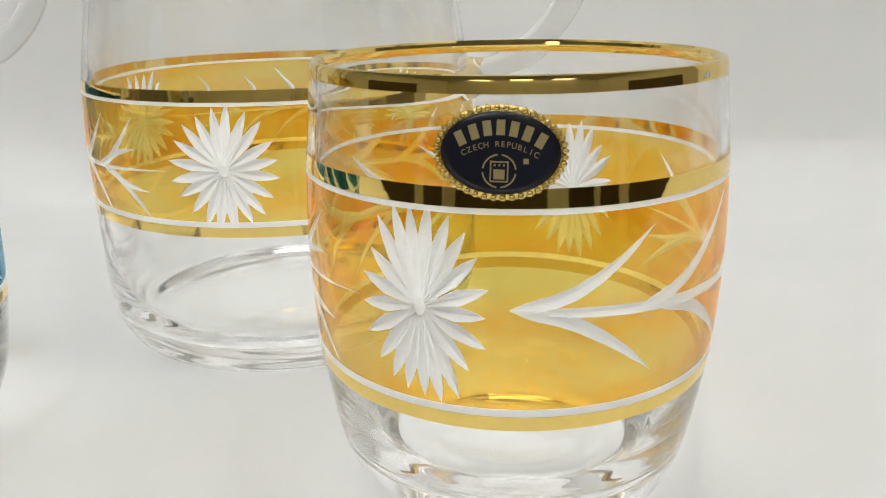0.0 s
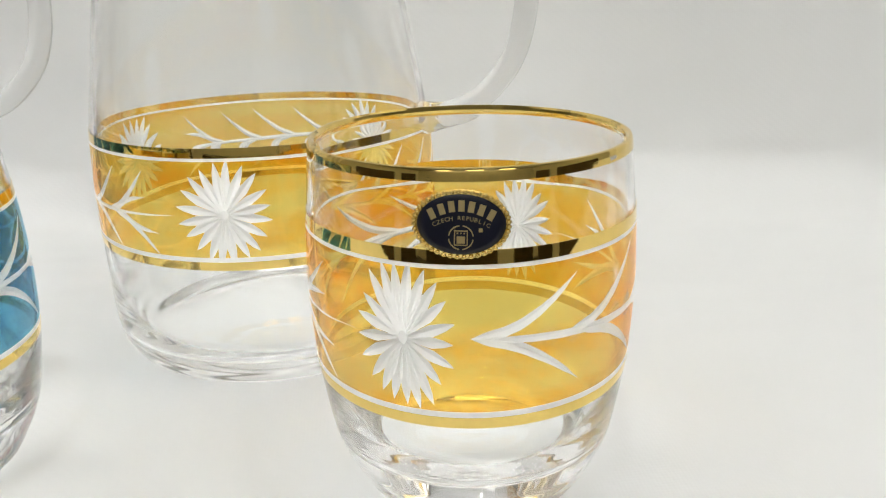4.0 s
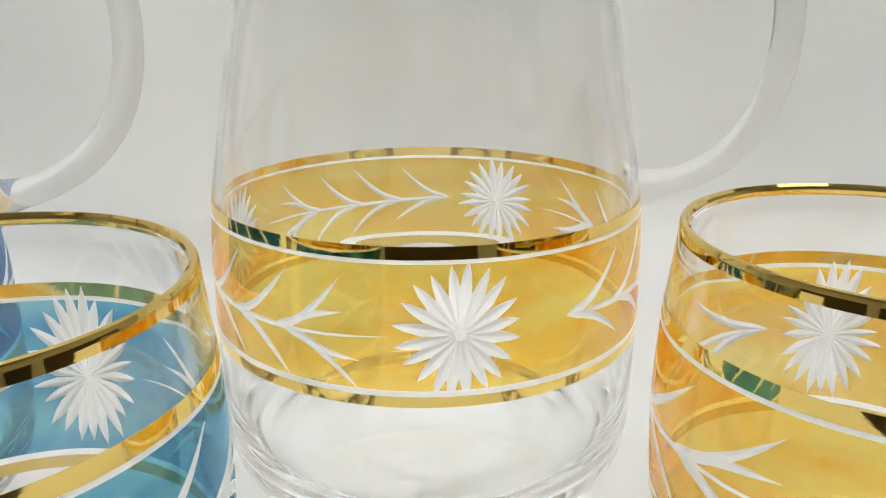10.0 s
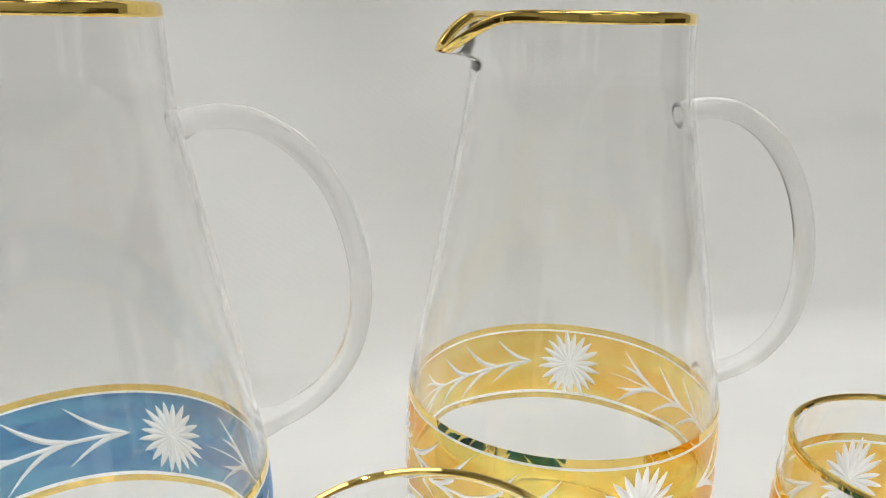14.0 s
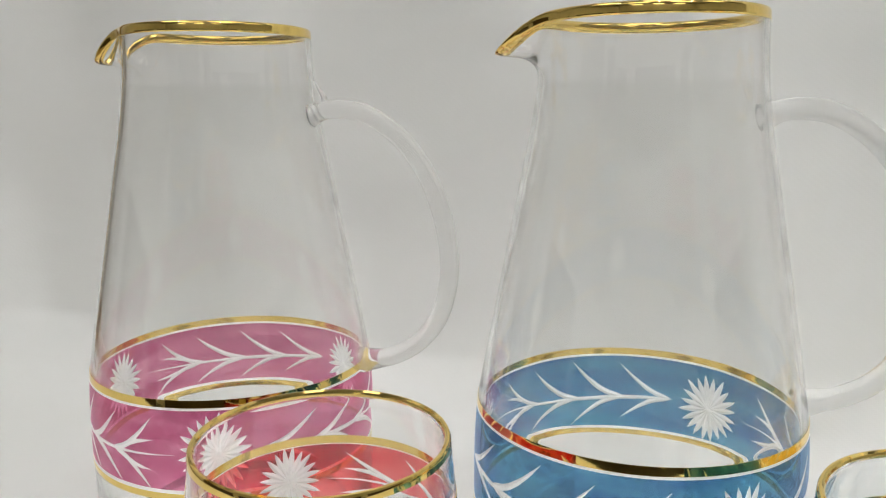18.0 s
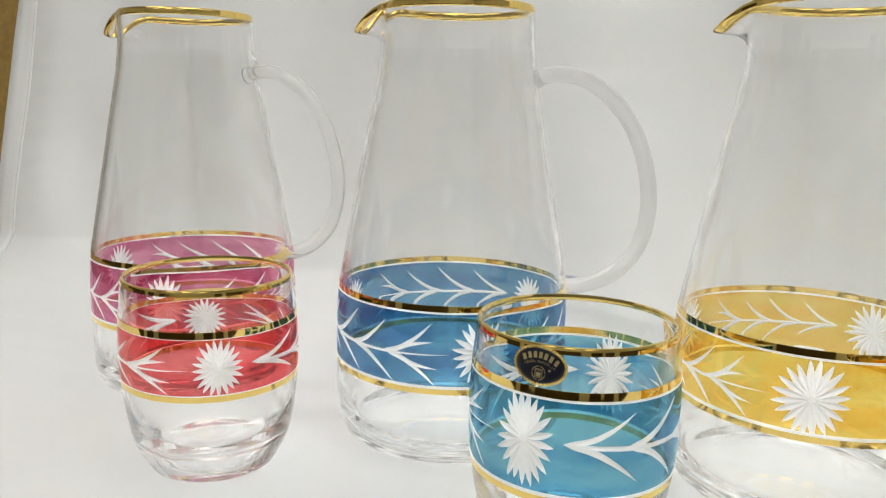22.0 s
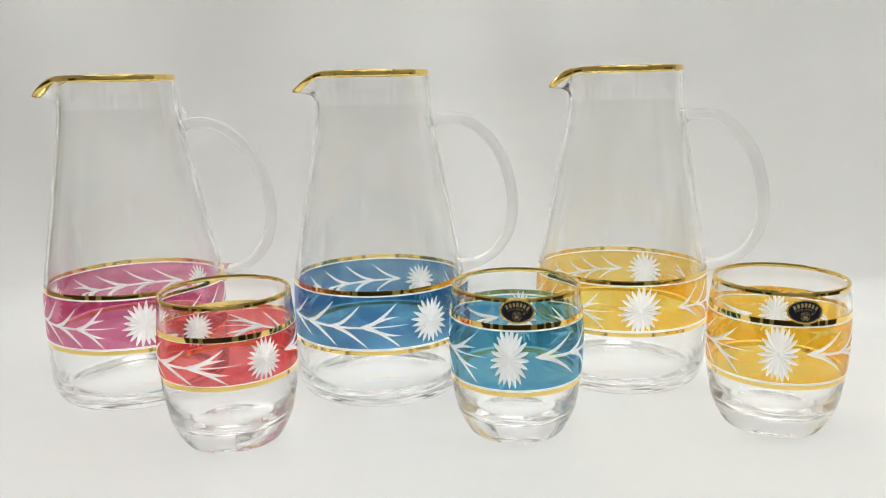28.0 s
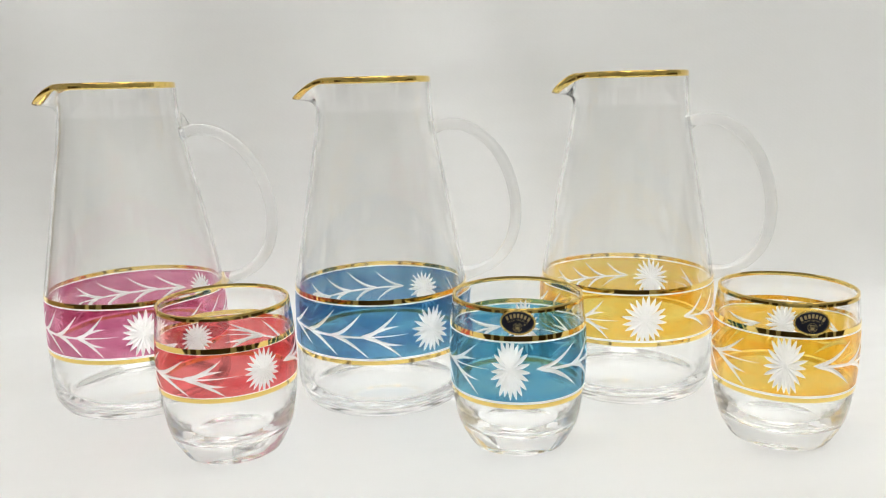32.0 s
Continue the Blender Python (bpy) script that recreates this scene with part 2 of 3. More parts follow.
LAMP = glow("lamp_diffuser", (1.0, 0.985, 0.925), PANEL_GLOW)
SPOT = glow("downlight_lens", (0.967, 0.985, 0.985), SPOT_GLOW)
PIN = principled("dark_steel", (0.05, 0.048, 0.045), 0.3, 0.9, scale=400)
WHITE_METAL = principled("white_enamel", (0.75, 0.75, 0.74), 0.35, scale=100)


# ---- mesh helpers ----
def smooth(bm):
    for f in bm.faces:
        f.smooth = True
    return bm


def finish(name, bm, mat, parent=None, label=""):
    me = bpy.data.meshes.new(name)
    bm.to_mesh(me)
    bm.free()
    me.materials.append(mat)
    ob = new(name, me)
    ob.parent = parent
    if label:
        tagged(ob, label)
    return ob


part = finish


def from_lists(verts, faces, soft=True):
    bm = bmesh.new()
    vs = [bm.verts.new(v) for v in verts]
    for f in faces:
        if len(set(f)) > 2:
            bm.faces.new([vs[i] for i in f])
    if soft:
        smooth(bm)
    return bm


def box(x0, x1, y0, y1, z0, z1, bevel=0.0):
    bm = bmesh.new()
    bmesh.ops.create_cube(bm, size=1)
    for v in bm.verts:
        v.co = ((x0 + x1) / 2 + v.co.x * (x1 - x0), (y0 + y1) / 2 + v.co.y * (y1 - y0), (z0 + z1) / 2 + v.co.z * (z1 - z0))
    if bevel:
        bmesh.ops.bevel(bm, geom=bm.edges[:], offset=bevel, segments=2, affect="EDGES")
    return bm


def spline(points, step=24):
    """A smooth curve through 2D or 3D points."""
    p = np.array(points, float)
    p = np.vstack([2 * p[0] - p[1], p, 2 * p[-1] - p[-2]])
    out = []
    for i in range(1, len(p) - 2):
        t = np.linspace(0, 1, step, endpoint=False)[:, None]
        a, b, c, d = p[i - 1], p[i], p[i + 1], p[i + 2]
        out.append(0.5 * (2 * b + (c - a) * t + (2 * a - 5 * b + 4 * c - d) * t ** 2 + (3 * b - a - 3 * c + d) * t ** 3))
    return np.vstack([*out, p[-2:-1]])


SEG = 128


def lathe(section, bend=None, closed=True, seg=SEG, crisp=False):
    """Turns a section of (r, z) round the axis; bend(az, r, z) may push points about."""
    verts, faces = [], []
    n = len(section)
    for k in range(seg):
        a = 2 * math.pi * k / seg
        for r, z in section:
            if bend:
                r, z = bend(a, r, z)
            verts.append((r * math.cos(a), r * math.sin(a), z))
    for k in range(seg):
        q = (k + 1) % seg
        for i in range(n if closed else n - 1):
            j = (i + 1) % n
            faces.append((k * n + i, q * n + i, q * n + j, k * n + j))
    bm = from_lists(verts, faces)
    bmesh.ops.remove_doubles(bm, verts=bm.verts[:], dist=1e-6)
    bmesh.ops.recalc_face_normals(bm, faces=bm.faces[:])
    if crisp:
        for e in bm.edges:
            if len(e.link_faces) == 2 and e.calc_face_angle() > 0.5:
                e.smooth = False
    return bm


class Form:
    """The outer surface of a turned vessel."""

    def __init__(self, outer):
        c = spline([(r, z) for z, r in outer], 10)
        self.r, self.z = c[:, 0], c[:, 1]

    def radius(self, z):
        return float(np.interp(z, self.z, self.r))

    def at(self, az, z, out=0.0):
        r = self.radius(z) + out
        return (r * math.cos(az), r * math.sin(az), z)


TUMBLER = Form([(0.0003 - LIFT, 0.0285), (0.0012 - LIFT, 0.0304), (0.0035, 0.0336), (0.008, 0.0359), (0.015, 0.0384), (0.026, 0.0404), (0.038, 0.0418),
                (0.055, 0.0426), (0.072, 0.0420), (0.085, 0.0408), (0.0925, 0.0400)])
JUG = Form([(0.0002 - LIFT, 0.0560), (0.0010 - LIFT, 0.0582), (0.0016, 0.0604), (0.0055, 0.0621), (0.0115, 0.0630), (0.018, 0.0633), (0.030, 0.0634), (0.048, 0.0635),
            (0.065, 0.0632), (0.078, 0.0623), (0.084, 0.0616), (0.094, 0.0598), (0.110, 0.0569), (0.135, 0.0523),
            (0.160, 0.0477), (0.1843, 0.0432), (0.1989, 0.0410), (0.2105, 0.0400), (0.2248, 0.0395)])


# ---- the engraved pattern, drawn on the unrolled surface ----
def stroke(points, width, sharp=0.5, count=9):
    """The outline of a cut: a lens that tapers to both ends, along a curve of (s, z)."""
    c = spline(points, 6)
    c = c[np.linspace(0, len(c) - 1, count).round().astype(int)]
    d = np.gradient(c, axis=0)
    d /= np.linalg.norm(d, axis=1)[:, None] + 1e-12
    side = np.stack([-d[:, 1], d[:, 0]], 1)
    t = np.linspace(0, 1, count)
    if sharp:
        w = width / 2 * (np.sin(np.pi * t ** sharp) ** 0.8)
    else:   # a petal: widest past its middle, then straight to the point
        w = width / 2 * np.where(t < 0.64, (t / 0.64) ** 0.85, ((1 - t) / 0.36) ** 0.9)
    w[0] = w[-1] = 0
    left, right = c + side * w[:, None], c - side * w[:, None]
    return np.vstack([c[:1], left[1:-1], c[-1:], right[1:-1][::-1]]), c


def flower_cuts(s, z, rs, rz, petals, rng):
    """Petals of a star flower round (s, z)."""
    cuts = []
    for k in range(petals):
        a = 2 * math.pi * (k + 0.5) / petals + rng.uniform(-0.03, 0.03)
        ext = rng.uniform(0.90, 1.03)
        tip = (s + rs * ext * math.sin(a), z + rz * ext * math.cos(a))
        root = (s - rs * 0.05 * math.sin(a), z - rz * 0.05 * math.cos(a))
        mid = ((tip[0] + root[0]) / 2, (tip[1] + root[1]) / 2)
        cuts.append(stroke([root, mid, tip], 0.192 * (rs + rz) / 2, 0.0, 11))
    return cuts


def spray_cuts(s0, s1, z, up_reach, low_reach, rng, spacing, wide):
    """A leafy spray: its point at s0, leaves in pairs that leave the stem gently and bow outwards, a fork of four at the end."""
    length = s1 - s0

    def stem(s):
        u = (s - s0) / length
        return z + 0.0012 * (1 - u) - 0.0018 * math.sin(math.pi * u)

    cuts = [stroke([(s0 + length * u, stem(s0 + length * u)) for u in (0, 0.2, 0.4, 0.6, 0.8, 1)], wide * 0.80, 0.55, 21)]
    leaf = []
    pairs = max(3, int(round((length - 0.014) / spacing)))
    gap = (length - 0.014) / pairs
    for i in range(pairs):
        a = s0 + gap * i
        for up, reach in ((1, up_reach), (-1, low_reach)):
            off = a + (0.0 if up > 0 or i == 0 else 0.0018) + rng.uniform(-0.0008, 0.0008) * (i > 0)
            dx = min(gap * rng.uniform(1.08, 1.28), s1 - 0.003 - off)
            dz = up * reach * (0.84 if i == 0 else 1.0) * rng.uniform(0.90, 1.0)
            base = stem(off)
            leaf.append(stroke([(off, base), (off + dx * 0.36, base + dz * 0.15), (off + dx * 0.70, base + dz * 0.53), (off + dx, base + dz)], wide * rng.uniform(0.9, 1.05), 0.62, 12))
            if i == pairs - 1:
                leaf.append(stroke([(off + dx * 0.30, base + dz * 0.11), (off + dx * 0.66, base + dz * 0.33), (off + dx * 1.02, base + dz * 0.42)], wide * 0.72, 0.65, 9))
    return cuts, leaf


def carve(form, ref, cuts, out=0.00006, ridge=-0.00075):
    """Cuts as raised-edge lens shapes lying on the form."""
    verts, faces = [], []
    for outline, axis in cuts:
        n, m = len(outline), len(axis)
        base = len(verts)
        for s, z in outline:
            verts.append(form.at(s / ref, z, out))
        mid = len(verts)
        for i, (s, z) in enumerate(axis[1:-1]):
            verts.append(form.at(s / ref, z, out + ridge))
        left = [base + i for i in range(0, m)]
        right = [base] + [base + n - i for i in range(1, m - 1)] + [base + m - 1]
        spine = [left[0]] + [mid + i for i in range(m - 2)] + [left[-1]]
        for i in range(m - 1):
            faces.append((left[i], left[i + 1], spine[i + 1], spine[i]))
            faces.append((right[i + 1], right[i], spine[i], spine[i + 1]))
    def clean(f):
        seen = []
        for i in f:
            if i not in seen:
                seen.append(i)
        return seen
    return from_lists(verts, [clean(f) for f in faces], soft=False)


def film(form, ref, z0, z1, cuts):
    """The stained field between z0 and z1, open where the cuts go through it. Drawn flat in millimetres, then rolled up."""
    around = 2000 * math.pi * ref
    low, high = z0 * 1000, z1 * 1000
    rows, cols = 9, SEG
    pts = [Vector((around * i / cols, low + (high - low) * j / (rows - 1))) for i in range(cols + 1) for j in range(rows)]
    edges = [(i * rows + j, (i + 1) * rows + j) for i in range(cols) for j in (0, rows - 1)]
    edges += [(i * rows + j, i * rows + j + 1) for i in (0, cols) for j in range(rows - 1)]
    faces = []
    for outline, _ in cuts:
        flat = [(s * 1000, z * 1000) for s, z in outline]
        lo = math.floor(min(p[0] for p in flat) / around)
        turns = (lo, lo + 1) if max(p[0] for p in flat) > (lo + 1) * around else (lo,)
        area = sum(p[0] * q[1] - q[0] * p[1] for p, q in zip(flat, flat[1:] + flat[:1])) / 2
        if area < 0:
            flat.reverse()
        for turn in turns:
            faces.append(list(range(len(pts), len(pts) + len(flat))))
            pts += [Vector((s - turn * around, z)) for s, z in flat]
    vo, eo, fo, ov, oe, of = delaunay_2d_cdt(pts, edges, faces, 0, 1e-4)
    verts = [form.at(v.x / 1000 / ref, v.y / 1000, 0.00006) for v in vo]
    bm = bmesh.new()
    vs = [bm.verts.new(v) for v in verts]
    for f, src in zip(fo, of):
        c = sum((vo[i] for i in f), Vector((0, 0))) / len(f)
        if not src and 0 < c.x < around and low < c.y < high:
            bm.faces.new([vs[i] for i in f])
    bmesh.ops.delete(bm, geom=[v for v in bm.verts if not v.link_faces], context="VERTS")
    bmesh.ops.remove_doubles(bm, verts=bm.verts[:], dist=2e-6)
    bm.verts.index_update()
    bm.faces.index_update()
    return smooth(bm)


def ring(form, z0, z1, out=0.00015, deep=0.00003, bend=None):
    zs = np.linspace(z0, z1, 5)
    sec = [(form.radius(z) + out, z) for z in zs] + [(form.radius(z) + deep, z) for z in zs[::-1]]
    return lathe(sec, bend, crisp=True)


def heart_mesh(form, ref, s, z, rings):
    """The ground middle of a flower, a shallow dome of rings."""
    verts, faces, n = [], [], len(rings[0][0])
    for loop, out in rings:
        verts += [form.at(a / ref, b, out) for a, b in loop]
    verts.append(form.at(s / ref, z, rings[-1][1] + 0.00002))
    for j in range(len(rings) - 1):
        for i in range(n):
            q = (i + 1) % n
            faces.append((j * n + i, j * n + q, (j + 1) * n + q, (j + 1) * n + i))
    last = (len(rings) - 1) * n
    faces += [(last + i, last + (i + 1) % n, len(verts) - 1) for i in range(n)]
    return from_lists(verts, faces)


def islands(bm):
    """The connected pieces of a mesh, the tiniest slivers left out."""
    bm.faces.ensure_lookup_table()
    left, out = set(range(len(bm.faces))), []
    while left:
        heap, found = [left.pop()], []
        while heap:
            i = heap.pop()
            found.append(i)
            for e in bm.faces[i].edges:
                for f in e.link_faces:
                    if f.index in left:
                        left.discard(f.index)
                        heap.append(f.index)
        if sum(bm.faces[i].calc_area() for i in found) > 2e-7:
            piece, seen = bmesh.new(), {}
            for i in found:
                vs = []
                for v in bm.faces[i].verts:
                    if v.index not in seen:
                        seen[v.index] = piece.verts.new(v.co)
                    vs.append(seen[v.index])
                piece.faces.new(vs)
            out.append(smooth(piece))
    bm.free()
    return out


# ---- vessels ----
def no_shadow(ob):
    ob.visible_shadow = False
    return ob


def decorate(body, form, ref, bands, flowers, rz, rs, petals, stain_mat, seed, lines, leafing, starts=(0.003, 0.003, 0.003)):
    """Gold bands, cut lines, stained field, cut flowers and sprays of one vessel. bands: top, bottom of the whole belt."""
    rng = random.Random(seed)
    top, low, zf = bands
    g = 0.0031
    w = 0.0010 if lines else 0.00035
    part("gold_band", ring(form, top - g, top), GOLD, body, "burnished gold band above the coloured field")
    part("gold_band", ring(form, low, low + g * 0.9), GOLD, body, "burnished gold band under the coloured field")
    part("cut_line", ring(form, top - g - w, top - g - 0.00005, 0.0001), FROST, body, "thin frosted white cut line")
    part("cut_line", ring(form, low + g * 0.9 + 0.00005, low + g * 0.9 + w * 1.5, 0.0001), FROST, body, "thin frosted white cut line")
    z0, z1 = low + g * 0.9 + w * 1.5 + 0.00005, top - g - w - 0.00005
    holes = []
    flowers = sorted(flowers)
    for i, a in enumerate(flowers):
        s = math.radians(a) * ref
        nxt = flowers[(i + 1) % len(flowers)] + (360 if i == len(flowers) - 1 else 0)
        cuts = flower_cuts(s, zf, rs, rz, petals, rng)
        holes += cuts
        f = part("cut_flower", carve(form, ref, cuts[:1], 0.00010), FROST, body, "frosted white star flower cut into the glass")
        heart = []
        for k in range(3):
            q = rs * (0.085 - 0.025 * k)
            heart.append((np.array([(s + q * math.cos(2 * math.pi * i / 28), zf + q * rz / rs * math.sin(2 * math.pi * i / 28)) for i in range(28)]), 0.00011 + 0.00001 * k))
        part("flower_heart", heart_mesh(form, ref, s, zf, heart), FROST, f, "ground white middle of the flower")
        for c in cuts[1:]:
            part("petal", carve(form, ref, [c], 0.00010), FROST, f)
        stem, leaves = spray_cuts(s + rs + starts[i], math.radians(nxt) * ref - rs - 0.0006, zf - 0.0005, (z1 - zf) * 0.94, (zf - z0) * 0.94, rng, *leafing)
        holes += stem + leaves
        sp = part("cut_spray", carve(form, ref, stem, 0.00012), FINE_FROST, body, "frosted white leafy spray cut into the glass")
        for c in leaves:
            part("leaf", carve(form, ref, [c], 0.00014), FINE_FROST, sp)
    for piece in islands(film(form, ref, z0, z1, holes)):
        no_shadow(part("stained_field", piece, stain_mat, body))


def tumbler(label, group, x, y, bands, flowers, stain_mat, seed, lines=True, worn=None):
    outer = list(zip(TUMBLER.r, TUMBLER.z))
    inner = spline([(0.0381, 0.09100), (0.0390, 0.085), (0.0402, 0.072), (0.0408, 0.055), (0.0400, 0.038), (0.0384, 0.0275), (0.0360, 0.0200), (0.0322, 0.0146), (0.0268, 0.0114), (0.0200, 0.0097), (0.0120, 0.0089), (0.006, 0.0086), (0.0, 0.0085)], 8)
    foot = [(0.0, 0.0012 - LIFT), (0.007, 0.0012 - LIFT), (0.014, 0.0010 - LIFT), (0.020, 0.0006 - LIFT), (0.0245, 0.0002 - LIFT), (0.0268, -LIFT)]
    rim = [(0.0396, 0.09290), (0.0391, 0.09300), (0.0386, 0.09250)]
    sec = foot + outer + rim + [tuple(p) for p in inner]
    body = no_shadow(finish("tumbler", lathe(sec, closed=False, seg=224), CLEAR))
    tagged(body, label, "tumbler", group)
    body.location = (x, y, LIFT)
    gold = [(TUMBLER.radius(z) + 0.00012, z) for z in np.linspace(0.09040, 0.09240, 4)] + [(0.0398, 0.09305), (0.0391, 0.09318), (0.0384, 0.09270), (0.03805, 0.09200), (0.0385, 0.09210),
            (0.0389, 0.09270), (0.0396, 0.09260), (0.03995, 0.09220), (TUMBLER.radius(0.09040) + 0.00003, 0.09040)]
    # the body casts no shadow; this added shell gives a faint one
    part("shade_shell", lathe([(r - 0.0001, z + 0.0001) for r, z in inner if z < 0.089], closed=False), SHADE_FILM, body, "added clear shell inside the tumbler that casts soft shade")
    part("gold_rim", lathe(gold, crisp=True), GOLD, body, "burnished gold band round the rim")
    if worn is not None:
        marks = []
        for k in range(5):
            s = math.radians(worn) * 0.0403 + 0.00055 * k
            marks.append(stroke([(s, 0.0907 + 0.0003 * (k % 2)), (s + 0.0002, 0.0913), (s + 0.0004 * (k % 3 - 1), 0.0920)], 0.00035, 0.8, 5))
        part("worn_mark", carve(TUMBLER, 0.0403, marks, 0.00018, 0.00002), WHITE_METAL, body, "pale scratches worn into the gold rim")
    decorate(body, TUMBLER, 0.0422, bands, flowers, (bands[0] - bands[1] - 0.006) * 0.515, 0.0120, 21, stain_mat, seed, lines, (0.0228, 0.0025))
    return body


def spout(turn):
    """Pushes the lip out and down round the azimuth turn (degrees)."""
    t0 = math.radians(turn)

    def bend(a, r, z):
        d = (a - t0 + math.pi) % (2 * math.pi) - math.pi
        u = min(1.0, max(0.0, (z - 0.2016) / 0.0232))
        w = u * u * (3 - 2 * u)
        push, drop = math.exp(-(d / 0.26) ** 2), math.exp(-(d / 0.21) ** 2)
        return r + 0.0172 * push * w * (0.35 + 0.65 * u), z - 0.0126 * drop * w * u

    return bend


def handle_mesh(bow):
    """A solid glass rod bent to a C, flattened where it joins the body."""
    line = [(0.0408, 0.1890), (0.050, 0.1918), (0.064, 0.1900), (0.0795, 0.1795), (0.0915, 0.1625), (0.0985, 0.1410), (0.1000, 0.1215), (0.0960, 0.1035), (0.0865, 0.0905), (0.0745, 0.0835), (0.0618, 0.0808)]
    path = spline([(r + bow * math.sin(math.pi * i / (len(line) - 1)), z) for i, (r, z) in enumerate(line)], 8)
    verts, faces, n = [], [], 20
    d = np.gradient(path, axis=0)
    d /= np.linalg.norm(d, axis=1)[:, None]
    last = len(path) - 1
    for i, (p, t) in enumerate(zip(path, d)):
        u = i / last
        flare = 1 + 0.25 * math.exp(-(u / 0.03) ** 2) + 0.40 * math.exp(-((1 - u) / 0.045) ** 2)
        for k in range(n):
            a = 2 * math.pi * k / n
            across, along = 0.0043 * flare * math.cos(a), 0.0041 * flare * math.sin(a)
            verts.append((p[0] - t[1] * along, across, p[1] + t[0] * along))
    for i in range(last):
        for k in range(n):
            q = (k + 1) % n
            faces.append((i * n + k, i * n + q, (i + 1) * n + q, (i + 1) * n + k))
    bm = from_lists(verts, faces)
    bmesh.ops.recalc_face_normals(bm, faces=bm.faces[:])
    return bm


def jug(label, x, y, turn, lip, bands, flowers, stain_mat, seed, bow=0.0, starts=(0.003, 0.003, 0.003), nub=False):
    """turn: the handle's azimuth; lip: the spout's; bow: how much further the handle stands out."""
    bend = spout(lip)
    outer = list(zip(JUG.r, JUG.z))
    inner = spline([(0.0375, 0.2241), (0.0379, 0.2105), (0.0389, 0.1989), (0.0411, 0.1843), (0.0456, 0.160), (0.0502, 0.135), (0.0548, 0.110), (0.0595, 0.084), (0.0611, 0.065), (0.0614, 0.048), (0.0613, 0.032), (0.0609, 0.0215), (0.0597, 0.0135), (0.0570, 0.0080), (0.0525, 0.0047), (0.0460, 0.0030), (0.036, 0.0022), (0.024, 0.0020), (0.010, 0.0020), (0.0, 0.0020)], 8)
    foot = [(0.0, 0.0012 - LIFT), (0.010, 0.0012 - LIFT), (0.020, 0.0011 - LIFT), (0.036, 0.0008 - LIFT), (0.048, 0.0004 - LIFT), (0.0520, 0.0001 - LIFT), (0.0540, -LIFT)]
    rim = [(0.0391, 0.2254), (0.0385, 0.2257), (0.0379, 0.2252)]
    body = no_shadow(finish("jug", lathe(foot + outer + rim + [tuple(p) for p in inner], bend, closed=False, seg=400), CLEAR))
    tagged(body, label, "jug", "jugs of the drinks set")
    body.location = (x, y, LIFT)
    gold = [(JUG.radius(z) + 0.00014, z) for z in np.linspace(0.2217, 0.2247, 4)] + [(0.0393, 0.22555), (0.0385, 0.2259), (0.0377, 0.2254), (0.0373, 0.2244), (0.0372, 0.2223), (0.0374, 0.2223),
            (0.0378, 0.2246), (0.0385, 0.2253), (0.0391, 0.2250), (JUG.radius(0.2217) + 0.00003, 0.2217)]
    # added shell that shades the cloth in the shadowless body's stead
    part("shade_shell", lathe([(r - 0.0001, z + 0.0001) for r, z in inner if z < 0.203], closed=False), SHADE_FILM, body, "added clear shell inside the jug that casts soft shade")
    part("gold_rim", lathe(gold, bend), GOLD, body, "burnished gold edge round rim and spout")
    h = no_shadow(part("handle", handle_mesh(bow), ROD, body, "clear solid glass handle bent to a loop"))
    h.rotation_euler = (0, 0, math.radians(turn))
    if nub:
        drop = [(0.0001, -0.0010), (0.0026, -0.0004), (0.0031, 0.0014), (0.0023, 0.0036), (0.0013, 0.0066), (0.0006, 0.0092), (0.0001, 0.0098)]
        tip = no_shadow(part("glass_tip", lathe(drop, closed=False, seg=24), CLEAR, h, "pulled tip of glass left on the joint"))
        tip.location, tip.rotation_euler = (0.0462, 0, 0.1950), (0, -0.35, 0)
    decorate(body, JUG, 0.0630, bands, flowers, *((0.0182, 0.0157) if stain_mat is AMBER else (0.0170, 0.0147)), 20, stain_mat, seed, True, (0.0165, 0.0022) if stain_mat is AMBER else (0.0205, 0.0024), starts)
    return body


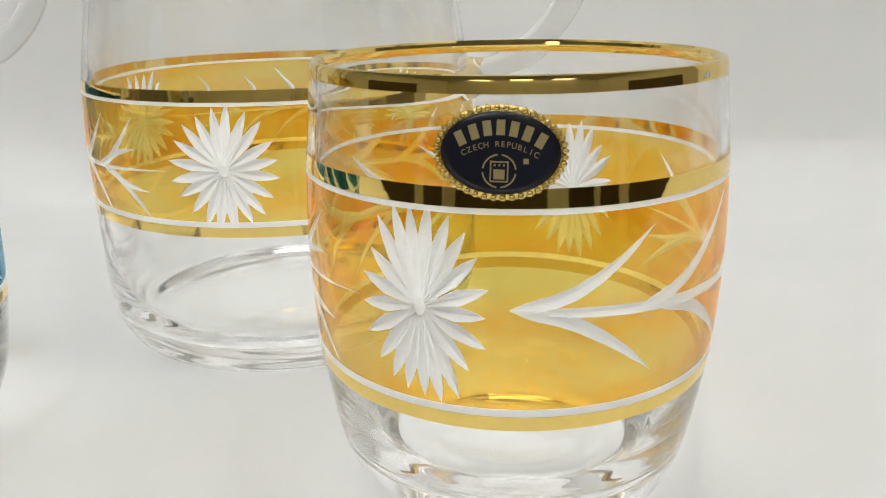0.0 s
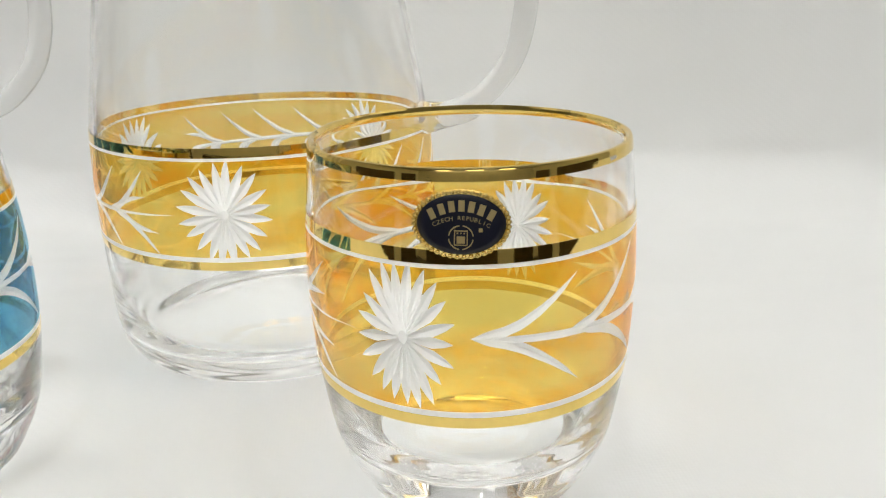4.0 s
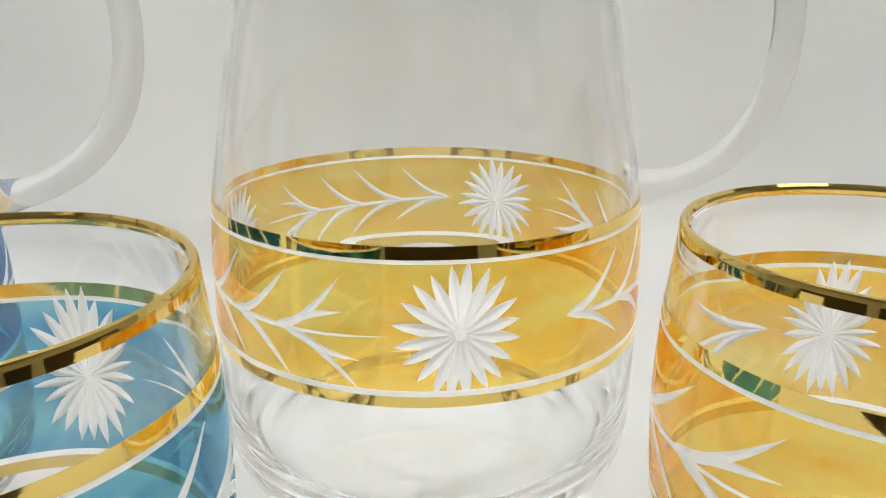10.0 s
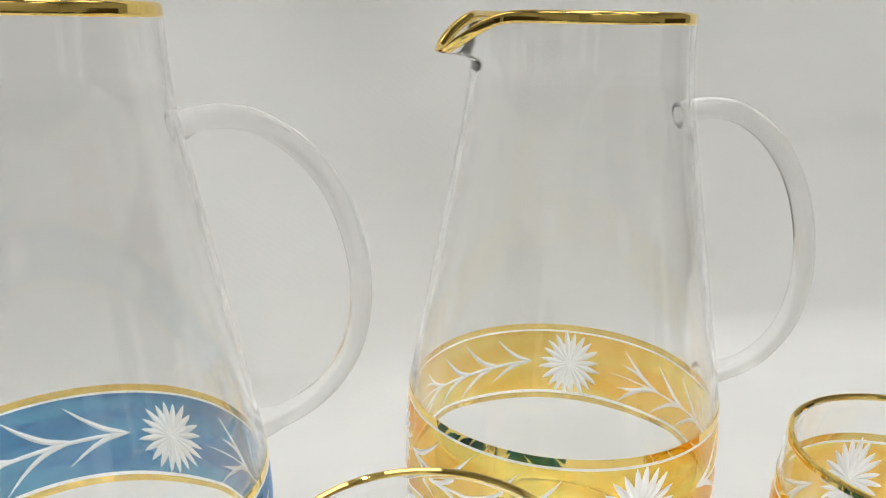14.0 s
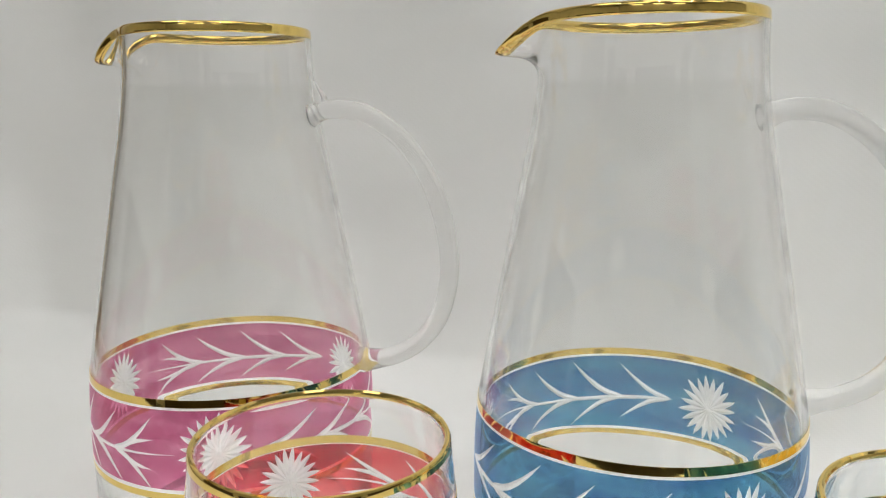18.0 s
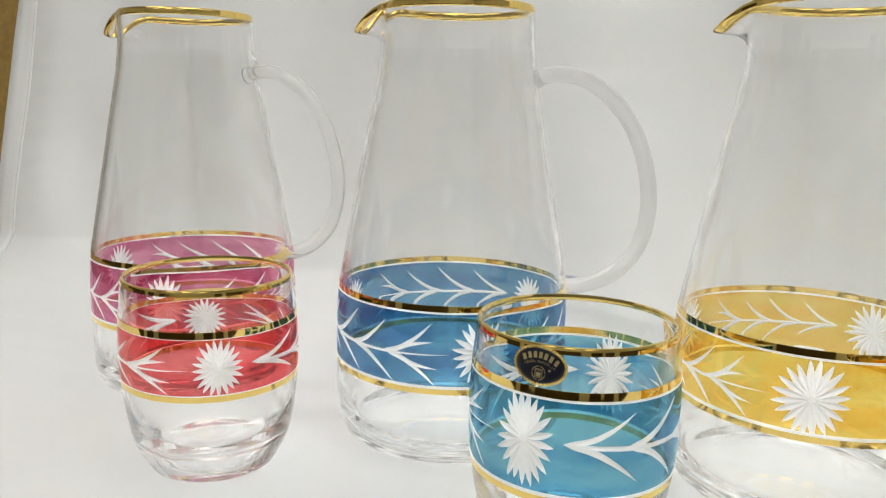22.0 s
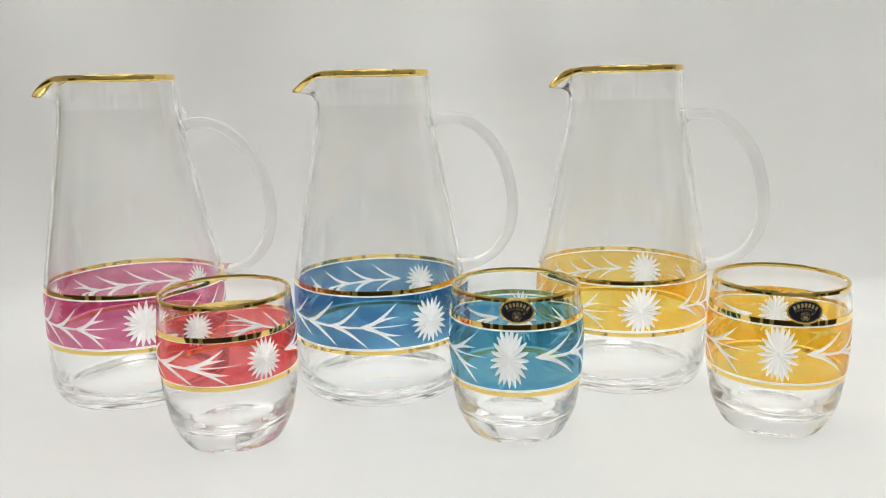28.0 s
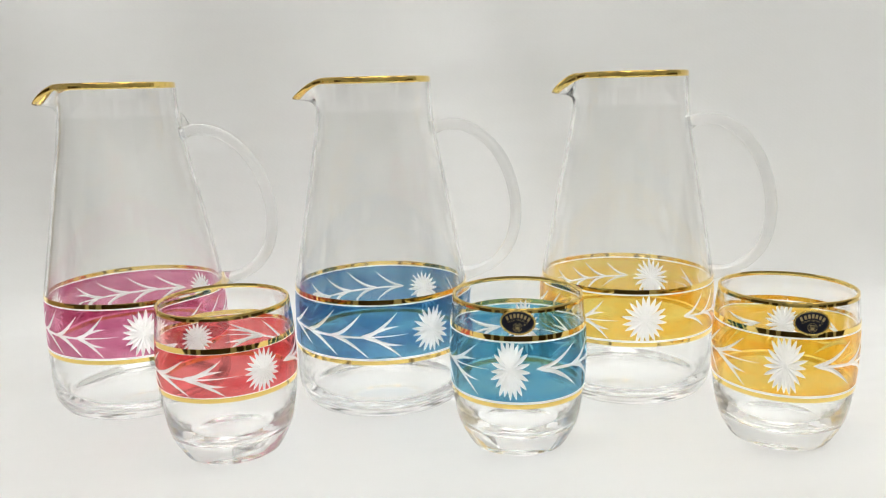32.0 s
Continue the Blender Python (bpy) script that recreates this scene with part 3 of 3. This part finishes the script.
def sticker(x, y, az, z, tilt=0.0):
    """An oval foil label with a beaded edge, stuck to a tumbler's side."""
    ref, ct, st = 0.0412, math.cos(tilt), math.sin(tilt)

    def put(s, h, out):
        s, h = s * ct - h * st, s * st + h * ct
        return TUMBLER.at(math.radians(az) + s / ref, z + h, out)

    def disc(a, b, out, wave=0.0, beads=44, n=184, rings=6):
        verts, faces = [put(0, 0, out)], []
        for j in range(1, rings + 1):
            for k in range(n):
                t = 2 * math.pi * k / n
                e = (j / rings) * (1 + wave * abs(math.sin(beads * t / 2)))
                verts.append(put(a * e * math.cos(t), b * e * math.sin(t), out))
        for k in range(n):
            q = (k + 1) % n
            faces.append((0, 1 + k, 1 + q))
            for j in range(rings - 1):
                faces.append((1 + j * n + k, 1 + (j + 1) * n + k, 1 + (j + 1) * n + q, 1 + j * n + q))
        edge = len(verts)
        for k in range(n):
            t = 2 * math.pi * k / n
            e = 1 + wave * abs(math.sin(beads * t / 2))
            verts.append(put(a * e * math.cos(t), b * e * math.sin(t), 0.00016))
        for k in range(n):
            q = (k + 1) % n
            faces.append((1 + (rings - 1) * n + k, edge + k, edge + q, 1 + (rings - 1) * n + q))
        return from_lists(verts, faces)

    body = finish("oval_label", disc(0.0101, 0.0071, 0.00026, 0.045), FOIL)
    tagged(body, "oval navy foil label with beaded gold edge on a tumbler", "label", "labels on the tumblers")
    body.location = (x, y, LIFT)
    part("printed_field", disc(0.0093, 0.0063, 0.00031), NAVY, body, "dark navy printed oval")

    def bead(t):
        c = Vector(put(0.0099 * math.cos(t), 0.0069 * math.sin(t), 0.0003))
        bm = bmesh.new()
        bmesh.ops.create_icosphere(bm, subdivisions=1, radius=0.00056, matrix=Matrix.Translation(c))
        return bm

    edge = bmesh.new()
    for k in range(44):
        b = bead(2 * math.pi * (k + 0.5) / 44)
        me = bpy.data.meshes.new("bead")
        b.to_mesh(me)
        b.free()
        edge.from_mesh(me)
        bpy.data.meshes.remove(me)
    part("beaded_edge", smooth(edge), FOIL, body, "embossed gold beads")

    def bar(s, h, w, t, turn):
        c, q = math.cos(turn), math.sin(turn)
        verts, faces = [], []
        for out in (0.00033, 0.00040):
            for a, b in ((-w, -t), (w, -t), (w, t), (-w, t)):
                verts.append(put(s + (a * c - b * q) / 2, h + (a * q + b * c) / 2, out))
        faces = [(0, 1, 2, 3), (4, 5, 6, 7), (0, 1, 5, 4), (1, 2, 6, 5), (2, 3, 7, 6), (3, 0, 4, 7)]
        return from_lists(verts, faces, soft=False)

    for k in range(7):
        t = (k - 3) / 3
        part("gold_bar", bar(0.0062 * t, 0.0039 - 0.0019 * t * t, 0.0013, 0.0023, -0.50 * t), PRINT, body)
    word = "CZECH REPUBLIC"
    for k, ch in enumerate(word):
        if ch == " ":
            continue
        t = (k - (len(word) - 1) / 2) / ((len(word) - 1) / 2)
        cu = bpy.data.curves.new("letter", "FONT")
        cu.body, cu.size, cu.align_x = ch, 0.00125, "CENTER"
        tmp = bpy.data.objects.new("letter", cu)
        me = bpy.data.meshes.new_from_object(tmp)
        bpy.data.objects.remove(tmp)
        turn = -0.40 * t
        for v in me.vertices:
            a, b = v.co.x, v.co.y
            v.co = put(0.0054 * t + a * math.cos(turn) - b * math.sin(turn), 0.0010 - 0.0015 * t * t + a * math.sin(turn) + b * math.cos(turn), 0.00036)
        me.materials.append(PRINT)
        ob = new("letter", me)
        ob.parent = body
    for k in range(24):   # the broken ring of the emblem
        t = 2 * math.pi * k / 24
        if k % 6:
            part("gold_bar", bar(0.0025 * math.cos(t), -0.0027 + 0.0025 * math.sin(t), 0.00068, 0.00024, t + math.pi / 2), PRINT, body)
    for sx, sy, w, h in ((0, 0.0014, 0.0027, 0.00022), (0, -0.0016, 0.0027, 0.00022), (-0.0013, 0, 0.00022, 0.0031), (0.0013, 0, 0.00022, 0.0031), (0, -0.0005, 0.0017, 0.0015),
                         (-0.0007, 0.0009, 0.0003, 0.0003), (0, 0.0009, 0.0003, 0.0003), (0.0007, 0.0009, 0.0003, 0.0003), (0.0040, 0.0016, 0.0008, 0.0008)):
        part("gold_bar", bar(sx, -0.0027 + sy, w, h, 0), PRINT, body)
    return body


# ---- the room around, closed ----
def slab(name, bm, mat, label, category):
    ob = finish(name, bm, mat)
    return tagged(ob, label, category, kind="structure")


slab("floor", box(-2.6, 2.6, -3.4, 0.62, -0.92, -0.80), FLOOR_TILE, "dark brown showroom floor", "floor")
slab("ceiling", box(-2.6, 2.6, -3.4, 0.62, 1.75, 1.85), CEILING, "white painted ceiling with lamps", "ceiling")
slab("wall_north", box(-2.6, 2.6, 0.62, 0.70, -0.80, 1.75), WALL_PALE, "plain pale wall behind the cloth", "wall")
slab("trim", box(-1.05, -0.48, 0.575, 0.62, -0.80, 1.2), WOOD, "brown wooden board beside the cloth", "trim")
slab("wall_south", box(-2.6, 2.6, -3.5, -3.4, -0.80, 1.75), WALL_PALE, "plain pale wall", "wall")
# unseen panels, added so the gold bands mirror a dark front
for tx, wide, high in ((-0.62, 2.9, -0.08), (1.95, 0.9, -0.12)):
    slab("trim", box(tx - wide / 2, tx + wide / 2, -3.4, -3.36, -0.80, high), REFLECT_DARK, "added unseen dark panel for reflections in gold and glass", "trim")
# unseen side panels, added for dark blocks in gold and glass edges
for side in (-1, 1):
    for ty, wide, high in ((-2.75, 0.9, 0.20), (-1.05, 1.7, 0.40)):
        slab("trim", box(min(side * 2.6, side * 2.56), max(side * 2.6, side * 2.56), ty - wide / 2, ty + wide / 2, -0.80, high), REFLECT_DARK, "added unseen dark panel for reflections in gold and glass", "trim")
slab("wall_west", box(-2.7, -2.6, -3.4, 0.62, -0.80, 1.75), WALL_PALE, "plain pale wall", "wall")
slab("wall_east", box(2.6, 2.7, -3.4, 0.62, -0.80, 1.75), WALL_PALE, "plain pale wall", "wall")


def light_panel(x, y):
    frame_ob = finish("ceiling_panel", box(x - 0.32, x + 0.32, y - 0.32, y + 0.32, 1.735, 1.75, 0.002), WHITE_METAL)
    tagged(frame_ob, "added unseen square white ceiling light panel", "ceiling light", "ceiling lights")
    part("diffuser", box(x - 0.30, x + 0.30, y - 0.30, y + 0.30, 1.731, 1.7345), LAMP, frame_ob, "glowing white diffuser")


def downlight(x, y):
    sec = [(0.026, 1.742), (0.041, 1.742), (0.043, 1.75), (0.025, 1.75)]
    ob = finish("downlight", lathe(sec, seg=32), WHITE_METAL)
    tagged(ob, "small round ceiling downlight", "ceiling light", "downlights")
    ob.location = (x, y, 0)
    part("lens", lathe([(0.0005, 1.744), (0.025, 1.744), (0.025, 1.746), (0.0005, 1.746)], seg=32), SPOT, ob, "glowing lens")


# unseen panels, placed to give soft light from overhead
for px in (-0.95, 0.15, 1.25):
    light_panel(px, -0.20)
for px in (-0.45, 0.65):
    light_panel(px, -0.95)
# unseen back row, added to brighten the wall that the gold mirrors
for px in (-1.1, 0.1, 1.3):
    light_panel(px, -3.02)
for px, py in ((-0.85, -0.70), (-0.48, -0.80), (0.05, -0.58), (0.72, -0.40), (0.35, -0.75)):
    downlight(px, py)

# ---- table and the white cloth that runs down the wall and over it ----
table = new("table")
tagged(table, "plain wooden table under a white cloth", "table")
part("tabletop", box(-0.95, 1.31, -0.262, 0.52, -0.045, -0.004, 0.003), TABLE_WOOD, table)
for lx in (-0.88, 1.24):
    for ly in (-0.21, 0.45):
        part("leg", box(lx - 0.03, lx + 0.03, ly - 0.03, ly + 0.03, -0.80, -0.046, 0.003), TABLE_WOOD, table)

LEAN = 78.0
SWEEP_Y, SWEEP_SLOPE, SWEEP_R, LEFT, FRONT = 0.185, -0.175, 0.040, -0.587, -0.255


def cloth_point(u, v):
    """u across, v along the cloth from the table's front edge back and up the wall."""
    turn_y = SWEEP_Y + SWEEP_SLOPE * (max(-0.7, min(u, 0.9)) - 0.07) * (1.0 if u > 0.07 else 0.63)   # the wall runs a little askew
    flat = turn_y - FRONT
    arc = SWEEP_R * math.radians(LEAN)
    if v < 0:
        over = min(-v, 0.02)
        drop = max(0.0, -v - 0.02)
        y, z, lean = FRONT - over * 0.6, -over * 0.5 - drop, 0.0
        y -= 0.012 * noise.noise(Vector((u * 7, 5.0, z * 2))) * min(1, drop * 8)
    elif v < flat:
        y, z, lean = FRONT + v, 0.0, 0.0
    elif v < flat + arc:
        a = (v - flat) / SWEEP_R
        y, z, lean = turn_y + SWEEP_R * math.sin(a), SWEEP_R * (1 - math.cos(a)), a
    else:
        a, d = math.radians(LEAN), v - flat - arc
        y, z, lean = turn_y + SWEEP_R * math.sin(a) + d * math.cos(a), SWEEP_R * (1 - math.cos(a)) + d * math.sin(a), a
    k = lean / math.radians(LEAN)
    fold = k * (0.042 * noise.noise(Vector((u * 4.0 + z * 1.5, z * 0.9, 3.1))) + 0.018 * noise.noise(Vector((u * 10.0 + z * 2.5, z * 2.2, 7.7))))
    near_left = max(0.0, (-0.36 - u) / 0.25)
    fold += k * near_left * (0.006 * math.sin(u * 48 + 3 * z) + 0.006 * noise.noise(Vector((u * 20, z * 9, 1.0))))
    away = min(1.0, max(0.0, (abs(y) - 0.13) / 0.1)) if y > 0 else min(1.0, max(0.0, (-0.16 - y) / 0.1))
    side = min(1.0, max(0.0, (u + 0.02 - 0.32) / 0.1)) if u > 0 else min(1.0, max(0.0, (-0.27 - u) / 0.08))
    rise = (1 - k) * max(away, side) * 0.0060 * max(0.0, noise.noise(Vector((u * 5 + y * 3, y * 5 - u * 2, 0.0))) + 0.05)
    return (u, y - fold * math.sin(lean), z + fold * math.cos(lean) * 0.3 + rise)


def cloth_mesh():
    us = np.linspace(LEFT, 1.25, 250)
    vs = np.concatenate([np.linspace(-0.32, -0.01, 24), np.linspace(0, 0.245, 40), np.linspace(0.25, 0.66, 120), np.linspace(0.675, 1.65, 70)])
    verts = [cloth_point(u, v) for v in vs for u in us]
    faces, n = [], len(us)
    for j in range(len(vs) - 1):
        for i in range(n - 1):
            faces.append((j * n + i, j * n + i + 1, (j + 1) * n + i + 1, (j + 1) * n + i))
    bm = from_lists(verts, faces)
    uv = bm.loops.layers.uv.new("UVMap")
    bm.verts.index_update()
    for f in bm.faces:
        for loop in f.loops:
            i = loop.vert.index
            loop[uv].uv = (us[i % n], vs[i // n])
    return bm


backdrop = finish("backdrop", cloth_mesh(), CLOTH)
tagged(backdrop, "white woven cloth sweeping from wall over table", "cloth", kind="structure")
solid = backdrop.modifiers.new("thickness", "SOLIDIFY")
solid.thickness, solid.offset = 0.0012, -1



def hem_mesh():
    """The doubled left border of the cloth."""
    verts, faces = [], []
    vs = np.linspace(0.50, 1.64, 90)
    us = (LEFT - 0.0006, LEFT + 0.010, LEFT + 0.020, LEFT + 0.029)
    for v in vs:
        for k, u in enumerate(us):
            x, y, z = cloth_point(u, v)
            verts.append((x, y - (0.0012 if k < 3 else 0.0002) - 0.0006 * noise.noise(Vector((u * 90, v * 60, 2.0))), z))
    n = len(us)
    for j in range(len(vs) - 1):
        for i in range(n - 1):
            faces.append((j * n + i, j * n + i + 1, (j + 1) * n + i + 1, (j + 1) * n + i))
    return from_lists(verts, faces)


hem = part("hem", hem_mesh(), CLOTH, backdrop, "doubled hem along the edge of the cloth")
hem_solid = hem.modifiers.new("thickness", "SOLIDIFY")
hem_solid.thickness, hem_solid.offset = 0.0008, 1


def stitch_mesh():
    bm = bmesh.new()
    for k in range(230):
        v = 0.56 + 0.0045 * k
        p, q = Vector(cloth_point(LEFT + 0.0268, v)), Vector(cloth_point(LEFT + 0.0268, v + 0.003))
        bmesh.ops.create_cone(bm, cap_ends=True, segments=6, radius1=0.0004, radius2=0.0004, depth=(q - p).length,
                              matrix=Matrix.Translation((p + q) / 2 + Vector((0, -0.0016, 0))) @ (q - p).to_track_quat("Z", "Y").to_matrix().to_4x4())
    return smooth(bm)


tagged(part("stitching", stitch_mesh(), THREAD, hem, "grey stitching thread"), kind="stuff")

# ---- the drinks set ----
tumbler("clear glass tumbler with amber field, gold bands and cut flowers", "tumblers of the drinks set", 0.2539, -0.0651, (0.0762, 0.0334, 0.0556), (-117.8, 61.3), AMBER, 11, lines=True, worn=-47)
tumbler("clear glass tumbler with teal blue field, gold bands and cut flowers", "tumblers of the drinks set", 0.0886, -0.0467, (0.0774, 0.0329, 0.0570), (-107.3, 73.5), TEAL, 12, lines=True)
tumbler("clear glass tumbler with red field, gold bands and cut flowers", "tumblers of the drinks set", -0.0923, -0.0310, (0.0748, 0.0422, 0.0581), (-52.2, 127.6), RED, 13, lines=False)
jug("clear glass jug with amber field, gold rim and loop handle", 0.1897, 0.0455, -18.0, 176.5, (0.0812, 0.0416, 0.0602), (-96.6, 51.6, 157.5), AMBER, 21, bow=-0.0005, starts=(0.012, 0.003, 0.003))
jug("clear glass jug with blue field, gold rim and loop handle", 0.0069, 0.0535, 4.0, 184.5, (0.0810, 0.0367, 0.0576), (-59.9, 55.3, 177.7), BLUE, 22, bow=0.0025)
jug("clear glass jug with pink field, gold rim and loop handle", -0.1737, 0.0765, -1.0, 184.1, (0.0811, 0.0396, 0.0593), (-72.5, 178.4, 53.0), PINK, 23, bow=0.002, nub=True)
sticker(0.2539, -0.0651, -99.7, 0.0817, -0.03)
sticker(0.0886, -0.0467, -101.1, 0.0854, -0.06)


# ---- the pin that holds the cloth's border ----
def pin(u, v):
    p = Vector(cloth_point(u, v))
    ob = finish("pin", lathe([(0.0001, -0.0002), (0.0011, 0.0), (0.0016, 0.0008), (0.0012, 0.0017), (0.0001, 0.0021)], closed=False, seg=20), PIN)
    tagged(ob, "small dark round pin head in the hem of the cloth", "pin")
    ob.location, ob.rotation_euler = p + Vector((0, -0.0018, 0)), (math.radians(90), 0, 0)


pin(LEFT + 0.0262, 0.185 - FRONT + 0.115 + 0.075 + 0.04 + 0.215)
